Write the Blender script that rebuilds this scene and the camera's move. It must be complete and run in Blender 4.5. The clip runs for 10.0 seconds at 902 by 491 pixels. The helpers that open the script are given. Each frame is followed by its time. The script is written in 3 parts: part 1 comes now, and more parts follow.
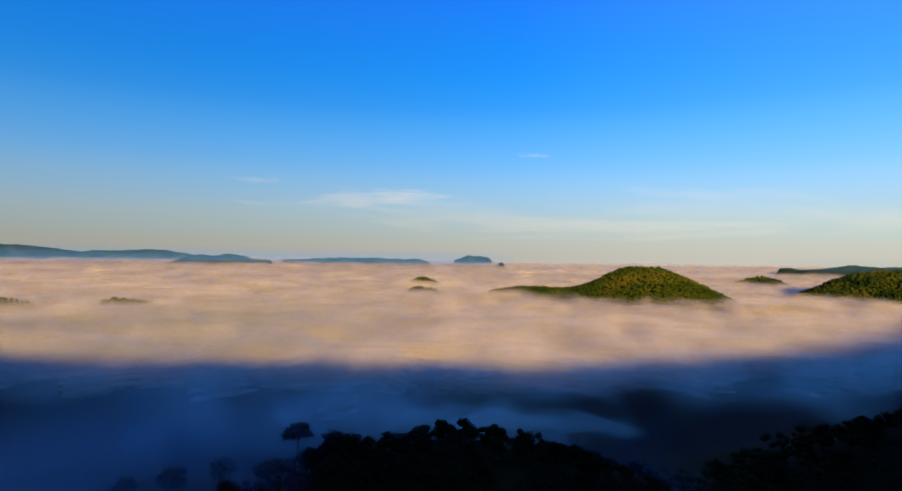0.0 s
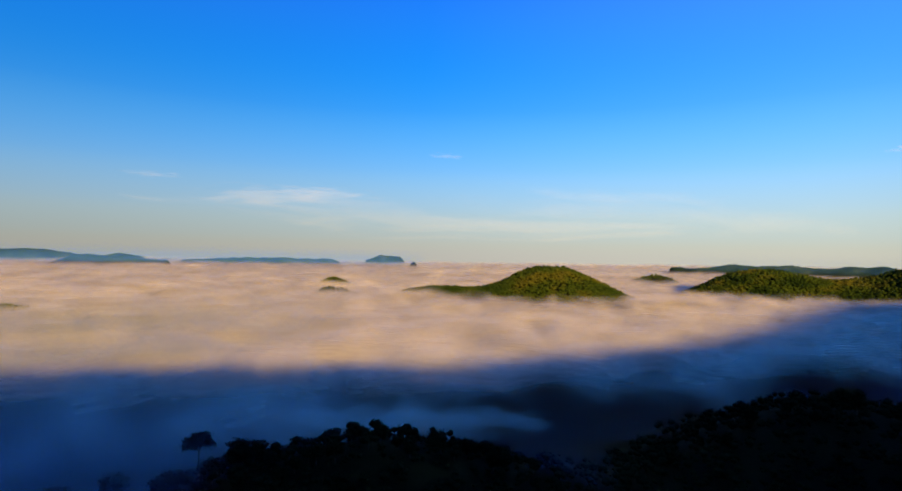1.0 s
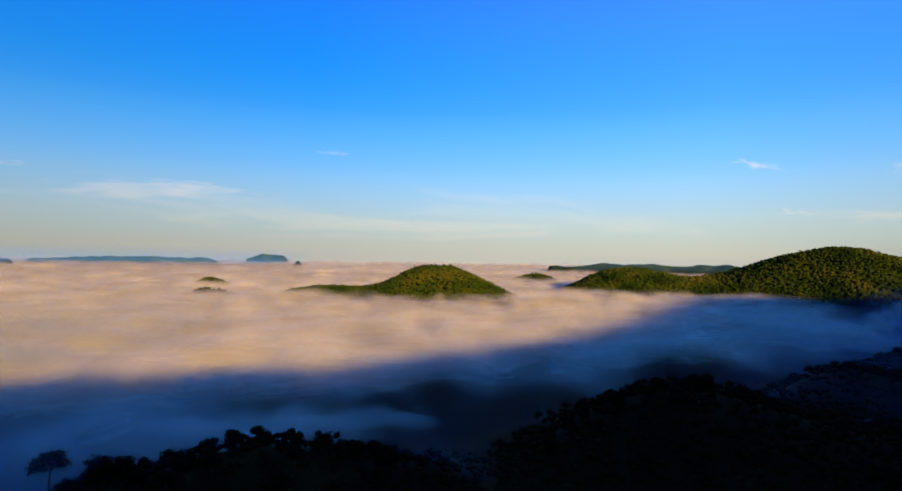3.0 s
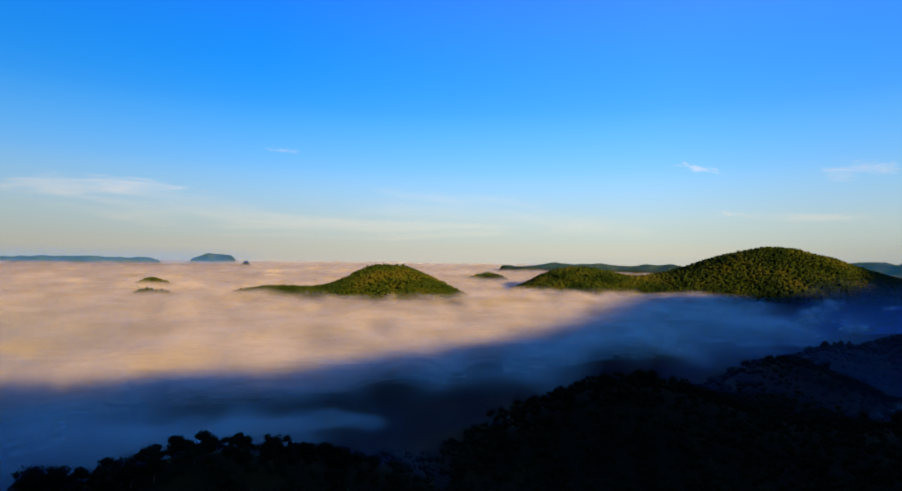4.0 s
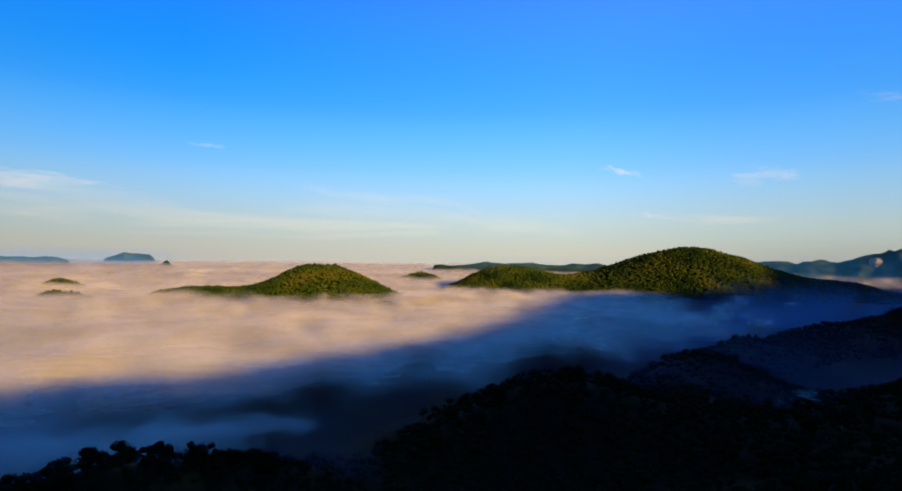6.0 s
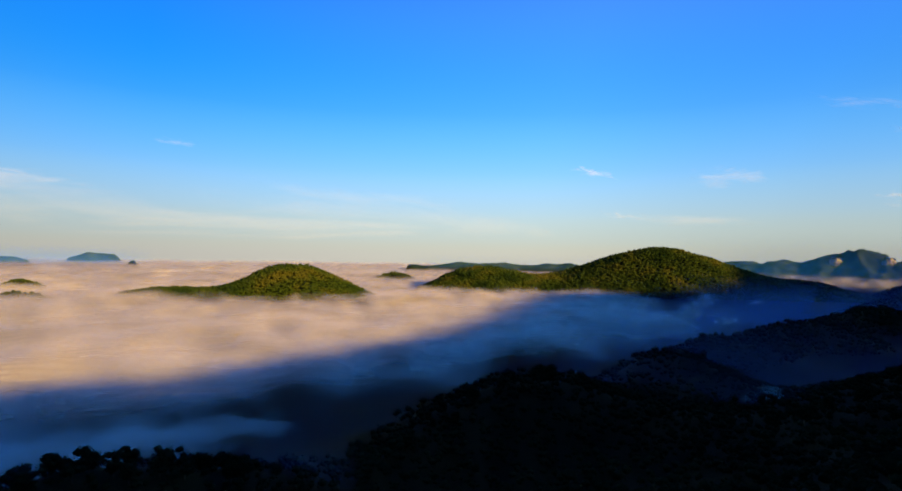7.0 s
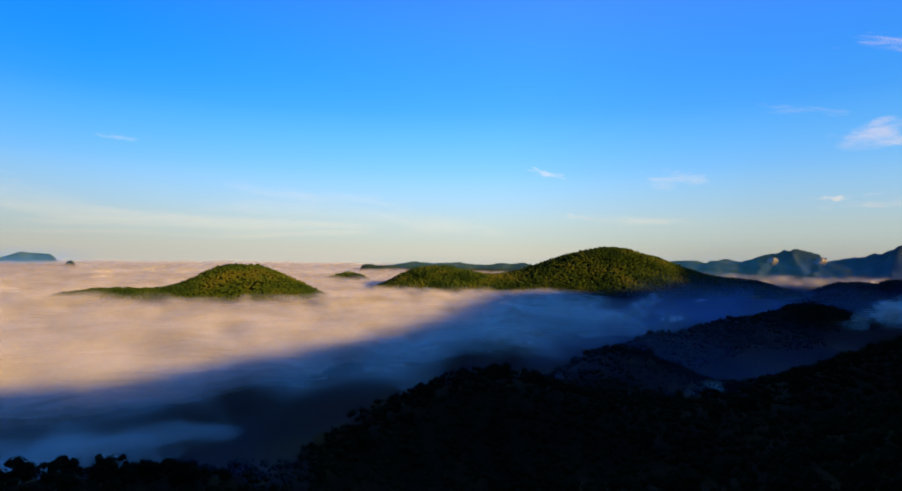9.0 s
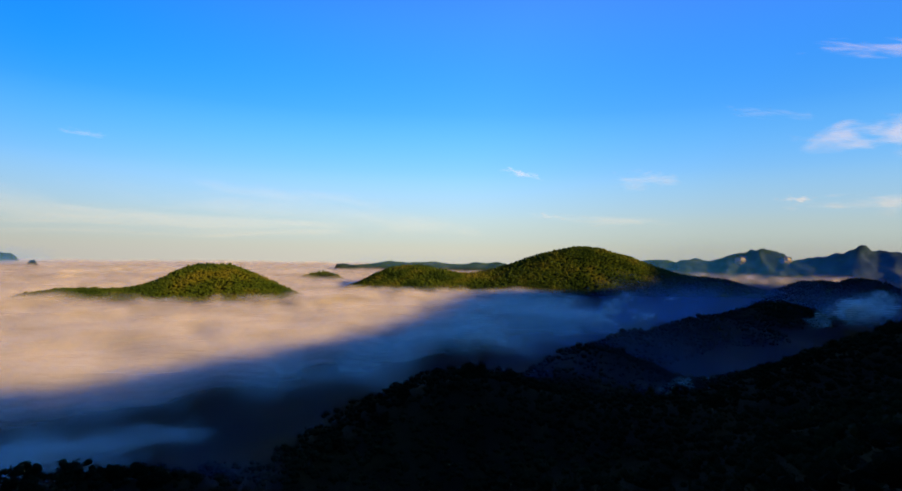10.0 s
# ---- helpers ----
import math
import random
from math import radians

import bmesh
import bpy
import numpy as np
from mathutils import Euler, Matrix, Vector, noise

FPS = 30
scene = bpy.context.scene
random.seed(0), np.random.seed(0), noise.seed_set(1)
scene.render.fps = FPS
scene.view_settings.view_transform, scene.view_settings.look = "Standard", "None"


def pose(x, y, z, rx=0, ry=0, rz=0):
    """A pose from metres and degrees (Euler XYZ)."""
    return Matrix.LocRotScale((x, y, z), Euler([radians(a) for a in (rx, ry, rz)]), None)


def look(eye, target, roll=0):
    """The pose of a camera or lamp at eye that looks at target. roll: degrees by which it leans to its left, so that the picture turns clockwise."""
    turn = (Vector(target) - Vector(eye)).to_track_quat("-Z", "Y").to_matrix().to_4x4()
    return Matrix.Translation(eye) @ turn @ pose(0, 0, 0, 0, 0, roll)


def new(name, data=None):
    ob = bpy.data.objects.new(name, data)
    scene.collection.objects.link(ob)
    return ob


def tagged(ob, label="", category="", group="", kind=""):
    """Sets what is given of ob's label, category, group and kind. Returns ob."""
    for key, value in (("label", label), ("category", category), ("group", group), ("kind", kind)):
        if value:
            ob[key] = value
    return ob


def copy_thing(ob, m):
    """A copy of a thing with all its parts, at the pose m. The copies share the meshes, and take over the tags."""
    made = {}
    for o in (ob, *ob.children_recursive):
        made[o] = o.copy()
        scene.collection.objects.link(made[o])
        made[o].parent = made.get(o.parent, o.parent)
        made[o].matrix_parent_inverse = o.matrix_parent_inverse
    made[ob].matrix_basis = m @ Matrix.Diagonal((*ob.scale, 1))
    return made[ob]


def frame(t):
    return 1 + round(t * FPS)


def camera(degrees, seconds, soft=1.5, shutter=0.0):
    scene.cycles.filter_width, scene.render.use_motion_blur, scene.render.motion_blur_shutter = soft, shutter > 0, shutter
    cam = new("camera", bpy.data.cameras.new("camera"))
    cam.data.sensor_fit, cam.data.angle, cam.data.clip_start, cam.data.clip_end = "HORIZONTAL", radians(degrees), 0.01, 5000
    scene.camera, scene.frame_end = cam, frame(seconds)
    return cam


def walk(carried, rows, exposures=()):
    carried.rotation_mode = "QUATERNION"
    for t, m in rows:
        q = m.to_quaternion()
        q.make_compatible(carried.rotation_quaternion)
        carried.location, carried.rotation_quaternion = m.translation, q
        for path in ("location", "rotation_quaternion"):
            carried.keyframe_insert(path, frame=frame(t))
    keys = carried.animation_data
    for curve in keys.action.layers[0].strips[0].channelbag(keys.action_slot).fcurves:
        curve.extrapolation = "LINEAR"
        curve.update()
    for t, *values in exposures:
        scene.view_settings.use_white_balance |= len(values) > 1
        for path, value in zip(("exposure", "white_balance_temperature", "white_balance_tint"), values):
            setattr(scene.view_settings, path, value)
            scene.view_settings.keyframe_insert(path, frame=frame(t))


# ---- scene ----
cam = camera(77.6, 10.0, soft=1.8)
# seconds, turn, tilt, lean; the camera turns to its right where it stands and drifts a little to its left
TURNS = [
    (0.0, -0.02, 1.03, -0.92), (0.5, -4.46, 1.08, -0.95), (1.0, -8.97, 1.14, -0.94), (1.5, -12.21, 1.15, -1.01),
    (2.0, -14.99, 1.18, -0.99), (2.5, -17.71, 1.20, -0.98), (4.0, -25.22, 1.27, -0.99), (4.5, -27.16, 1.29, -1.01),
    (5.0, -28.93, 1.33, -0.99), (5.5, -30.59, 1.33, -0.96), (7.0, -34.74, 1.36, -0.96), (7.5, -36.09, 1.39, -0.91),
    (8.0, -37.19, 1.40, -0.92), (8.5, -38.27, 1.41, -0.93), (9.0, -39.34, 1.41, -0.92), (9.5, -40.78, 1.37, -0.93),
    (10.0, -41.89, 1.38, -0.91),
]
scene.cycles.transparent_max_bounces = 48
EYE = 100.0  # metres above the fog
DRIFT = 0.05  # metres to the left for each degree turned
EXPOSURE = 2.13
walk(cam, [(t, pose(DRIFT * turn, 0.3 * DRIFT * turn, EYE, 90 + tilt, lean, turn)) for t, turn, tilt, lean in TURNS],
     [(0.0, EXPOSURE), (5.0, EXPOSURE + 0.04), (10.0, EXPOSURE + 0.1)])

# ---- world and sun ----
SUN_AZIMUTH, SUN_HEIGHT = 170.0, 12.0  # degrees clockwise from +y, and above the horizon
world = bpy.data.worlds.new("world")
scene.world = world
world.use_nodes = True
wn, wl = world.node_tree.nodes, world.node_tree.links
sky = wn.new("ShaderNodeTexSky")
sky.sky_type, sky.sun_disc = "NISHITA", False
sky.sun_elevation, sky.sun_rotation = radians(SUN_HEIGHT), radians(-SUN_AZIMUTH)
sky.altitude, sky.air_density, sky.dust_density, sky.ozone_density = 300, 1.0, 0.6, 3.0
# the clear morning air away from the sun: pale and hazy low down, deep blue above
ways = wn.new("ShaderNodeTexCoord")
split = wn.new("ShaderNodeSeparateXYZ")
wl.new(ways.outputs["Generated"], split.inputs[0])
air = wn.new("ShaderNodeValToRGB")
stops = [(0.0, (0.48, 0.465, 0.42)), (0.03, (0.455, 0.50, 0.475)), (0.08, (0.385, 0.56, 0.685)), (0.15, (0.19, 0.515, 0.95)),
         (0.25, (0.030, 0.35, 1.0)), (0.43, (0.005, 0.20, 1.0)), (0.65, (0.006, 0.130, 0.56)), (1.0, (0.005, 0.100, 0.42))]
while len(air.color_ramp.elements) < len(stops):
    air.color_ramp.elements.new(0.5)
for slot, (at, colour) in zip(air.color_ramp.elements, stops):
    slot.position, slot.color = at, (*colour, 1)
air.color_ramp.interpolation = "CARDINAL"
wl.new(split.outputs["Z"], air.inputs[0])
level = wn.new("ShaderNodeVectorMath")
level.operation = "SCALE"
side = wn.new("ShaderNodeValToRGB")
while len(side.color_ramp.elements) < 6:
    side.color_ramp.elements.new(0.5)
for slot, (at, grey) in zip(side.color_ramp.elements, ((0.0, 0.245), (0.15, 0.262), (0.5, 0.355), (0.83, 0.42), (0.95, 0.35), (1.0, 0.33))):
    slot.position, slot.color = at, (grey, grey, grey, 1)
side.color_ramp.interpolation = "CARDINAL"
across = wn.new("ShaderNodeMath")
across.operation = "MULTIPLY_ADD"
across.inputs[1].default_value, across.inputs[2].default_value = 0.5, 0.5
wl.new(split.outputs["X"], across.inputs[0])
wl.new(across.outputs[0], side.inputs[0])
bright = wn.new("ShaderNodeMath")
bright.operation = "MULTIPLY"
bright.inputs[1].default_value = 5.0
wl.new(side.outputs[0], bright.inputs[0])
wl.new(bright.outputs[0], level.inputs["Scale"])
# a thin white veil over the sky to one side
veil = wn.new("ShaderNodeMapRange")
for key, value in (("From Min", 0.1), ("From Max", 0.7), ("To Min", 0.0), ("To Max", 1.0)):
    veil.inputs[key].default_value = value
wl.new(split.outputs["X"], veil.inputs["Value"])
thin = wn.new("ShaderNodeVectorMath")
thin.operation = "MULTIPLY_ADD"
thin.inputs[1].default_value = (0.042, 0.040, 0.012)
wl.new(veil.outputs[0], thin.inputs[0])
wl.new(air.outputs["Color"], thin.inputs[2])
wl.new(thin.outputs[0], level.inputs[0])
blend = wn.new("ShaderNodeMix")
blend.data_type = "RGBA"
blend.inputs["Factor"].default_value = 0.015
wl.new(level.outputs[0], blend.inputs["A"])
wl.new(sky.outputs["Color"], blend.inputs["B"])
# the warm glow of the air round the sun, behind the lookout
TO_SUN = Vector((math.sin(radians(SUN_AZIMUTH)) * math.cos(radians(SUN_HEIGHT)), math.cos(radians(SUN_AZIMUTH)) * math.cos(radians(SUN_HEIGHT)), math.sin(radians(SUN_HEIGHT))))
near_sun = wn.new("ShaderNodeVectorMath")
near_sun.operation = "DOT_PRODUCT"
wl.new(ways.outputs["Generated"], near_sun.inputs[0])
near_sun.inputs[1].default_value = TO_SUN
lobe = wn.new("ShaderNodeMath")
lobe.operation = "MAXIMUM"
lobe.inputs[1].default_value = 0.0
wl.new(near_sun.outputs["Value"], lobe.inputs[0])
cube = wn.new("ShaderNodeMath")
cube.operation = "POWER"
cube.inputs[1].default_value = 3.0
wl.new(lobe.outputs[0], cube.inputs[0])
glow = wn.new("ShaderNodeVectorMath")
glow.operation = "SCALE"
glow.inputs[0].default_value = (0.07, 0.07, 0.06)
wl.new(cube.outputs[0], glow.inputs["Scale"])
whole = wn.new("ShaderNodeVectorMath")
whole.operation = "ADD"
wl.new(blend.outputs["Result"], whole.inputs[0])
wl.new(glow.outputs[0], whole.inputs[1])
wl.new(whole.outputs[0], wn["Background"].inputs["Color"])
wn["Background"].inputs["Strength"].default_value = 0.12

sun = new("sun", bpy.data.lights.new("sun", "SUN"))
sun.data.energy, sun.data.angle, sun.data.color = 3.45, radians(1.5), (1.0, 0.575, 0.12)
sun.matrix_world = look(TO_SUN * 3000, (0, 0, 0))


# ---- materials ----
def material(name):
    m = bpy.data.materials.new(name)
    m.use_nodes = True
    n = m.node_tree.nodes
    n.clear()
    return m, n, m.node_tree.links, n.new("ShaderNodeOutputMaterial")


def node(n, kind, **inputs):
    made = n.new(kind)
    for key, value in inputs.items():
        made.inputs[key].default_value = value
    return made


def math_node(n, l, op, a, b=None, c=None, clamp=False):
    made = n.new("ShaderNodeMath")
    made.operation, made.use_clamp = op, clamp
    for i, x in enumerate((a, b, c)):
        if x is None:
            continue
        if isinstance(x, (int, float)):
            made.inputs[i].default_value = x
        else:
            l.new(x, made.inputs[i])
    return made.outputs[0]


def ramp(n, l, value, *stops):
    made = n.new("ShaderNodeValToRGB")
    e = made.color_ramp.elements
    while len(e) < len(stops):
        e.new(0.5)
    for slot, (at, colour) in zip(e, stops):
        slot.position, slot.color = at, (*colour, 1)
    l.new(value, made.inputs[0])
    return made.outputs[0]


def foliage(name, dark, mid, light, grain=0.6, rough=0.75):
    """Leaves: a tone for each clump, broad patches over the slope, fine mottling and relief."""
    m, n, l, out = material(name)
    geo = n.new("ShaderNodeNewGeometry")
    broad = node(n, "ShaderNodeTexNoise", Scale=0.011, Detail=5.0)
    fine = node(n, "ShaderNodeTexNoise", Scale=grain, Detail=4.0, Roughness=0.7)
    l.new(geo.outputs["Position"], broad.inputs["Vector"])
    l.new(geo.outputs["Position"], fine.inputs["Vector"])
    mix = math_node(n, l, "MULTIPLY_ADD", geo.outputs["Random Per Island"], 0.12, math_node(n, l, "MULTIPLY_ADD", broad.outputs["Fac"], 2.0, math_node(n, l, "MULTIPLY_ADD", fine.outputs["Fac"], 0.5, -0.88)))
    colour = ramp(n, l, mix, (0.15, dark), (0.5, mid), (0.85, light))
    bump = node(n, "ShaderNodeBump", Strength=0.5, Distance=1.0)
    l.new(fine.outputs["Fac"], bump.inputs["Height"])
    b = node(n, "ShaderNodeBsdfPrincipled", Roughness=rough)
    b.inputs["Specular IOR Level"].default_value = 0.03
    l.new(colour, b.inputs["Base Color"])
    l.new(bump.outputs["Normal"], b.inputs["Normal"])
    # leaves let some light through
    lit, both = n.new("ShaderNodeBsdfTranslucent"), node(n, "ShaderNodeMixShader", Fac=0.5)
    l.new(colour, lit.inputs["Color"])
    l.new(b.outputs[0], both.inputs[1])
    l.new(lit.outputs[0], both.inputs[2])
    l.new(both.outputs[0], out.inputs["Surface"])
    return m


def fog_material(name, thick, wispy, rise):
    """One shell of the fog: droplets that scatter light both ways, closed where the fog is deep, breaking into drifts towards its edge."""
    m, n, l, out = material(name)
    geo = n.new("ShaderNodeNewGeometry")
    deep = n.new("ShaderNodeAttribute")
    deep.attribute_name = "fog_depth"
    drift = node(n, "ShaderNodeTexNoise", Scale=0.0095, Detail=2.6, Roughness=0.5, Distortion=0.4)
    l.new(geo.outputs["Position"], drift.inputs["Vector"])
    body = math_node(n, l, "MULTIPLY_ADD", deep.outputs["Fac"], 2.0, math_node(n, l, "MULTIPLY_ADD", drift.outputs["Fac"], 2.8, -1.75 - rise))
    here = n.new("ShaderNodeMapRange")
    here.interpolation_type = "SMOOTHSTEP"
    l.new(body, here.inputs["Value"])
    here.inputs["From Max"].default_value = 1.8
    closed = math_node(n, l, "MULTIPLY", here.outputs[0], here.outputs[0])
    curl = n.new("ShaderNodeMapRange")
    curl.interpolation_type = "SMOOTHSTEP"
    l.new(drift.outputs["Fac"], curl.inputs["Value"])
    for key, value in (("From Min", 0.36), ("From Max", 0.66), ("To Min", thick * (1 - wispy)), ("To Max", thick)):
        curl.inputs[key].default_value = value
    # light finds its way round in the fog, so that its swells shade softly
    even = n.new("ShaderNodeVectorMath")
    even.operation = "MULTIPLY_ADD"
    even.inputs[1].default_value, even.inputs[2].default_value = (0.48, 0.48, 0.48), (0.0, 0.0, 0.52)
    l.new(geo.outputs["Normal"], even.inputs[0])
    white = node(n, "ShaderNodeBsdfDiffuse", Color=FOG_WHITE)
    back = node(n, "ShaderNodeBsdfTranslucent", Color=FOG_WHITE)
    both = node(n, "ShaderNodeMixShader", Fac=0.25)
    for side_of in (white, back):
        l.new(even.outputs[0], side_of.inputs["Normal"])
    l.new(white.outputs[0], both.inputs[1])
    l.new(back.outputs[0], both.inputs[2])
    clear = n.new("ShaderNodeBsdfTransparent")
    mix = n.new("ShaderNodeMixShader")
    room = n.new("ShaderNodeAttribute")
    room.attribute_name = "fog_room"
    l.new(math_node(n, l, "MULTIPLY", math_node(n, l, "MULTIPLY", closed, curl.outputs[0]), room.outputs["Fac"]), mix.inputs["Fac"])
    l.new(clear.outputs[0], mix.inputs[1])
    l.new(both.outputs[0], mix.inputs[2])
    l.new(mix.outputs[0], out.inputs["Surface"])
    return m


FOG_WHITE = (0.82, 0.80, 0.745, 1)
LEAF_HILL = foliage("leaf_hill", (0.017, 0.038, 0.008), (0.041, 0.070, 0.011), (0.092, 0.098, 0.016))
# hill foliage again, far darker: the shade of the slopes is in its colour
LEAF_SHADED = foliage("leaf_shaded", (0.004, 0.008, 0.003), (0.008, 0.014, 0.005), (0.016, 0.023, 0.008), grain=1.2)
# bluer and darker than hill leaves: part of the distance haze is coloured in
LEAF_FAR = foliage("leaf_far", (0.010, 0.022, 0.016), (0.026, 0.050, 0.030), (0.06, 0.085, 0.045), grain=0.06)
# near-black, with the dimness under the trees put into the ground's colour
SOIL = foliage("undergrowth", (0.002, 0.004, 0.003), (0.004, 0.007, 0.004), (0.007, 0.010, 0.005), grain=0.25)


def rock_material():
    m, n, l, out = material("limestone")
    geo = n.new("ShaderNodeNewGeometry")
    tex = node(n, "ShaderNodeTexNoise", Scale=0.03, Detail=6.0, Roughness=0.7)
    l.new(geo.outputs["Position"], tex.inputs["Vector"])
    colour = ramp(n, l, tex.outputs["Fac"], (0.3, (0.08, 0.08, 0.075)), (0.7, (0.28, 0.26, 0.24)))
    b = node(n, "ShaderNodeBsdfPrincipled", Roughness=0.9)
    l.new(colour, b.inputs["Base Color"])
    l.new(b.outputs[0], out.inputs["Surface"])
    return m


ROCK = rock_material()


def bark_material():
    m, n, l, out = material("bark")
    tex = node(n, "ShaderNodeTexNoise", Scale=3.0, Detail=5.0)
    colour = ramp(n, l, tex.outputs["Fac"], (0.3, (0.03, 0.022, 0.015)), (0.7, (0.09, 0.07, 0.05)))
    b = node(n, "ShaderNodeBsdfPrincipled", Roughness=0.9)
    l.new(colour, b.inputs["Base Color"])
    l.new(b.outputs[0], out.inputs["Surface"])
    return m


BARK = bark_material()


# ---- shapes ----
def lattice(ix, iy, seed):
    """A repeatable random number in 0..1 for each whole-numbered place."""
    k = (ix.astype(np.int64) * 374761393 + iy.astype(np.int64) * 668265263 + seed * 974634777) & 0x7FFFFFFF
    k = ((k ^ (k >> 13)) * 1274126177) & 0x7FFFFFFF
    return ((k ^ (k >> 16)) & 0xFFFF) / 65535.0


def rough(x, y, size, seed=0, octaves=4):
    """Smooth noise of about -1..1 whose broadest swells are size metres across."""
    total, amp, norm = 0.0, 1.0, 0.0
    for o in range(octaves):
        u, v = x / size * 2**o, y / size * 2**o
        iu, iv = np.floor(u), np.floor(v)
        fu, fv = u - iu, v - iv
        fu, fv = fu * fu * (3 - 2 * fu), fv * fv * (3 - 2 * fv)
        a, b = lattice(iu, iv, seed + o), lattice(iu + 1, iv, seed + o)
        c, d = lattice(iu, iv + 1, seed + o), lattice(iu + 1, iv + 1, seed + o)
        total = total + amp * ((a * (1 - fu) + b * fu) * (1 - fv) + (c * (1 - fu) + d * fu) * fv)
        norm += amp
        amp *= 0.5
    return 2 * total / norm - 1


def bump(x, y, cx, cy, height, along, across, turn=0.0, power=2.0):
    """A rounded rise at (cx, cy): its half lengths along and across, turned by so many degrees clockwise from +x."""
    s, c = math.sin(radians(turn)), math.cos(radians(turn))
    u, v = ((x - cx) * c - (y - cy) * s) / along, ((x - cx) * s + (y - cy) * c) / across
    return height * np.exp(-((u * u + v * v) ** (power / 2)))


FLOOR = -40.0


def land(x, y):
    """The height of the ground: a valley floor, the hills that stand out of the fog, and the ridge on whose flank the camera stands."""
    z = FLOOR + 5 * rough(x, y, 400, 3)
    # the long ridge behind, climbing to one side
    crest_y = -190 - 0.15 * np.maximum(0, x - 200)
    crest = np.interp(x, [-1500, -800, -258, 206, 403, 567, 841, 1486, 1609, 1850, 1950, 2091, 3000, 3600], [80, 170, 184, 184, 205, 228, 274, 396, 384, 346, 380, 456, 480, 60])
    z = z + crest * np.exp(-(((y - crest_y) / (265 + 0.12 * np.maximum(0, x - 850))) ** 2))
    # its spurs
    z = z + bump(x, y, 5, 290, 40, 105, 60) + bump(x, y, 262, 288, 52, 88, 85)
    z = z + bump(x, y, 470, 316, 46, 85, 66) + bump(x, y, 670, 381, 44, 93, 74)
    z = z + bump(x, y, 912, 384, 50, 124, 101) + bump(x, y, 1254, 411, 55, 144, 106) + bump(x, y, 1586, 452, 66, 175, 127)
    z = z + bump(x, y, 2365, 513, 82, 175, 148) + bump(x, y, 2657, 710, 71, 175, 148)
    z = z + bump(x, y, 680, 85, 45, 380, 95, 12)
    # the round hill with its long tail
    z = z + bump(x, y, 533, 1504, 66, 160, 150, 19) + bump(x, y, 527, 1506, 43, 262, 200, 19) + bump(x, y, 462, 1526, 10, 70, 90, 19) + bump(x, y, 180, 1562, 41, 165, 95, 9)
    # the large hill, its lower neighbour and its tail
    z = z + bump(x, y, 1708, 1205, 187, 365, 237, 55) + bump(x, y, 1244, 1610, 105, 200, 187, 38)
    z = z + bump(x, y, 1964, 742, 40, 190, 132, 69) + bump(x, y, 2307, 1038, 60, 134, 127)
    # low tops that barely show
    z = z + bump(x, y, -100, 2088, 58, 80, 48) + bump(x, y, -85, 1593, 44, 80, 48) + bump(x, y, 1268, 2300, 66, 145, 66, 30)
    z = z + bump(x, y, -662, 1141, 36, 90, 50, -27) + bump(x, y, -850, 1075, 39, 60, 50, -37)
    z = z + bump(x, y, 354, 3944, 104, 48, 64)
    high = np.clip((z - FLOOR) / 60, 0, 1) * np.clip((y + 120) / 100, 0.2, 1)
    return z + high * (10 * rough(x, y, 130, 11) + 3.5 * rough(x, y, 55, 17, 3))


def grid_mesh(name, xs, ys, z, smooth=True):
    nx, ny = len(xs), len(ys)
    gx, gy = np.meshgrid(xs, ys)
    co = np.stack([gx, gy, z], -1).reshape(-1, 3)
    i = np.arange(nx * ny).reshape(ny, nx)
    quads = np.stack([i[:-1, :-1], i[:-1, 1:], i[1:, 1:], i[1:, :-1]], -1).reshape(-1, 4)
    return mesh_from(name, co, quads, smooth)


def mesh_from(name, co, faces, smooth=True):
    me = bpy.data.meshes.new(name)
    k = faces.shape[1]
    me.vertices.add(len(co))
    me.vertices.foreach_set("co", np.ascontiguousarray(co, np.float32).ravel())
    me.loops.add(faces.size)
    me.loops.foreach_set("vertex_index", np.ascontiguousarray(faces, np.int32).ravel())
    me.polygons.add(len(faces))
    me.polygons.foreach_set("loop_start", np.arange(0, faces.size, k, dtype=np.int32))
    me.polygons.foreach_set("use_smooth", np.full(len(faces), smooth))
    me.update(calc_edges=True)
    return me


def thing(name, me, mat, label="", category="", group="", kind="", parent=None):
    me.materials.append(mat)
    ob = new(name, me)
    ob.parent = parent
    return tagged(ob, label, category, group, kind)


def lines(fine_from, fine_to, fine, end_from, end_to, coarse):
    return np.concatenate([np.arange(end_from, fine_from, coarse), np.arange(fine_from, fine_to, fine), np.arange(fine_to, end_to + 1, coarse)])


# ---- ground ----
gx = lines(-900, 2700, 18, -4860, 4860, 90)
gy = lines(-600, 2400, 18, -2400, 4860, 90)
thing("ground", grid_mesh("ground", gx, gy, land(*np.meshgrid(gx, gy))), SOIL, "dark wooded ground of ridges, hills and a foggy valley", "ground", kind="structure")


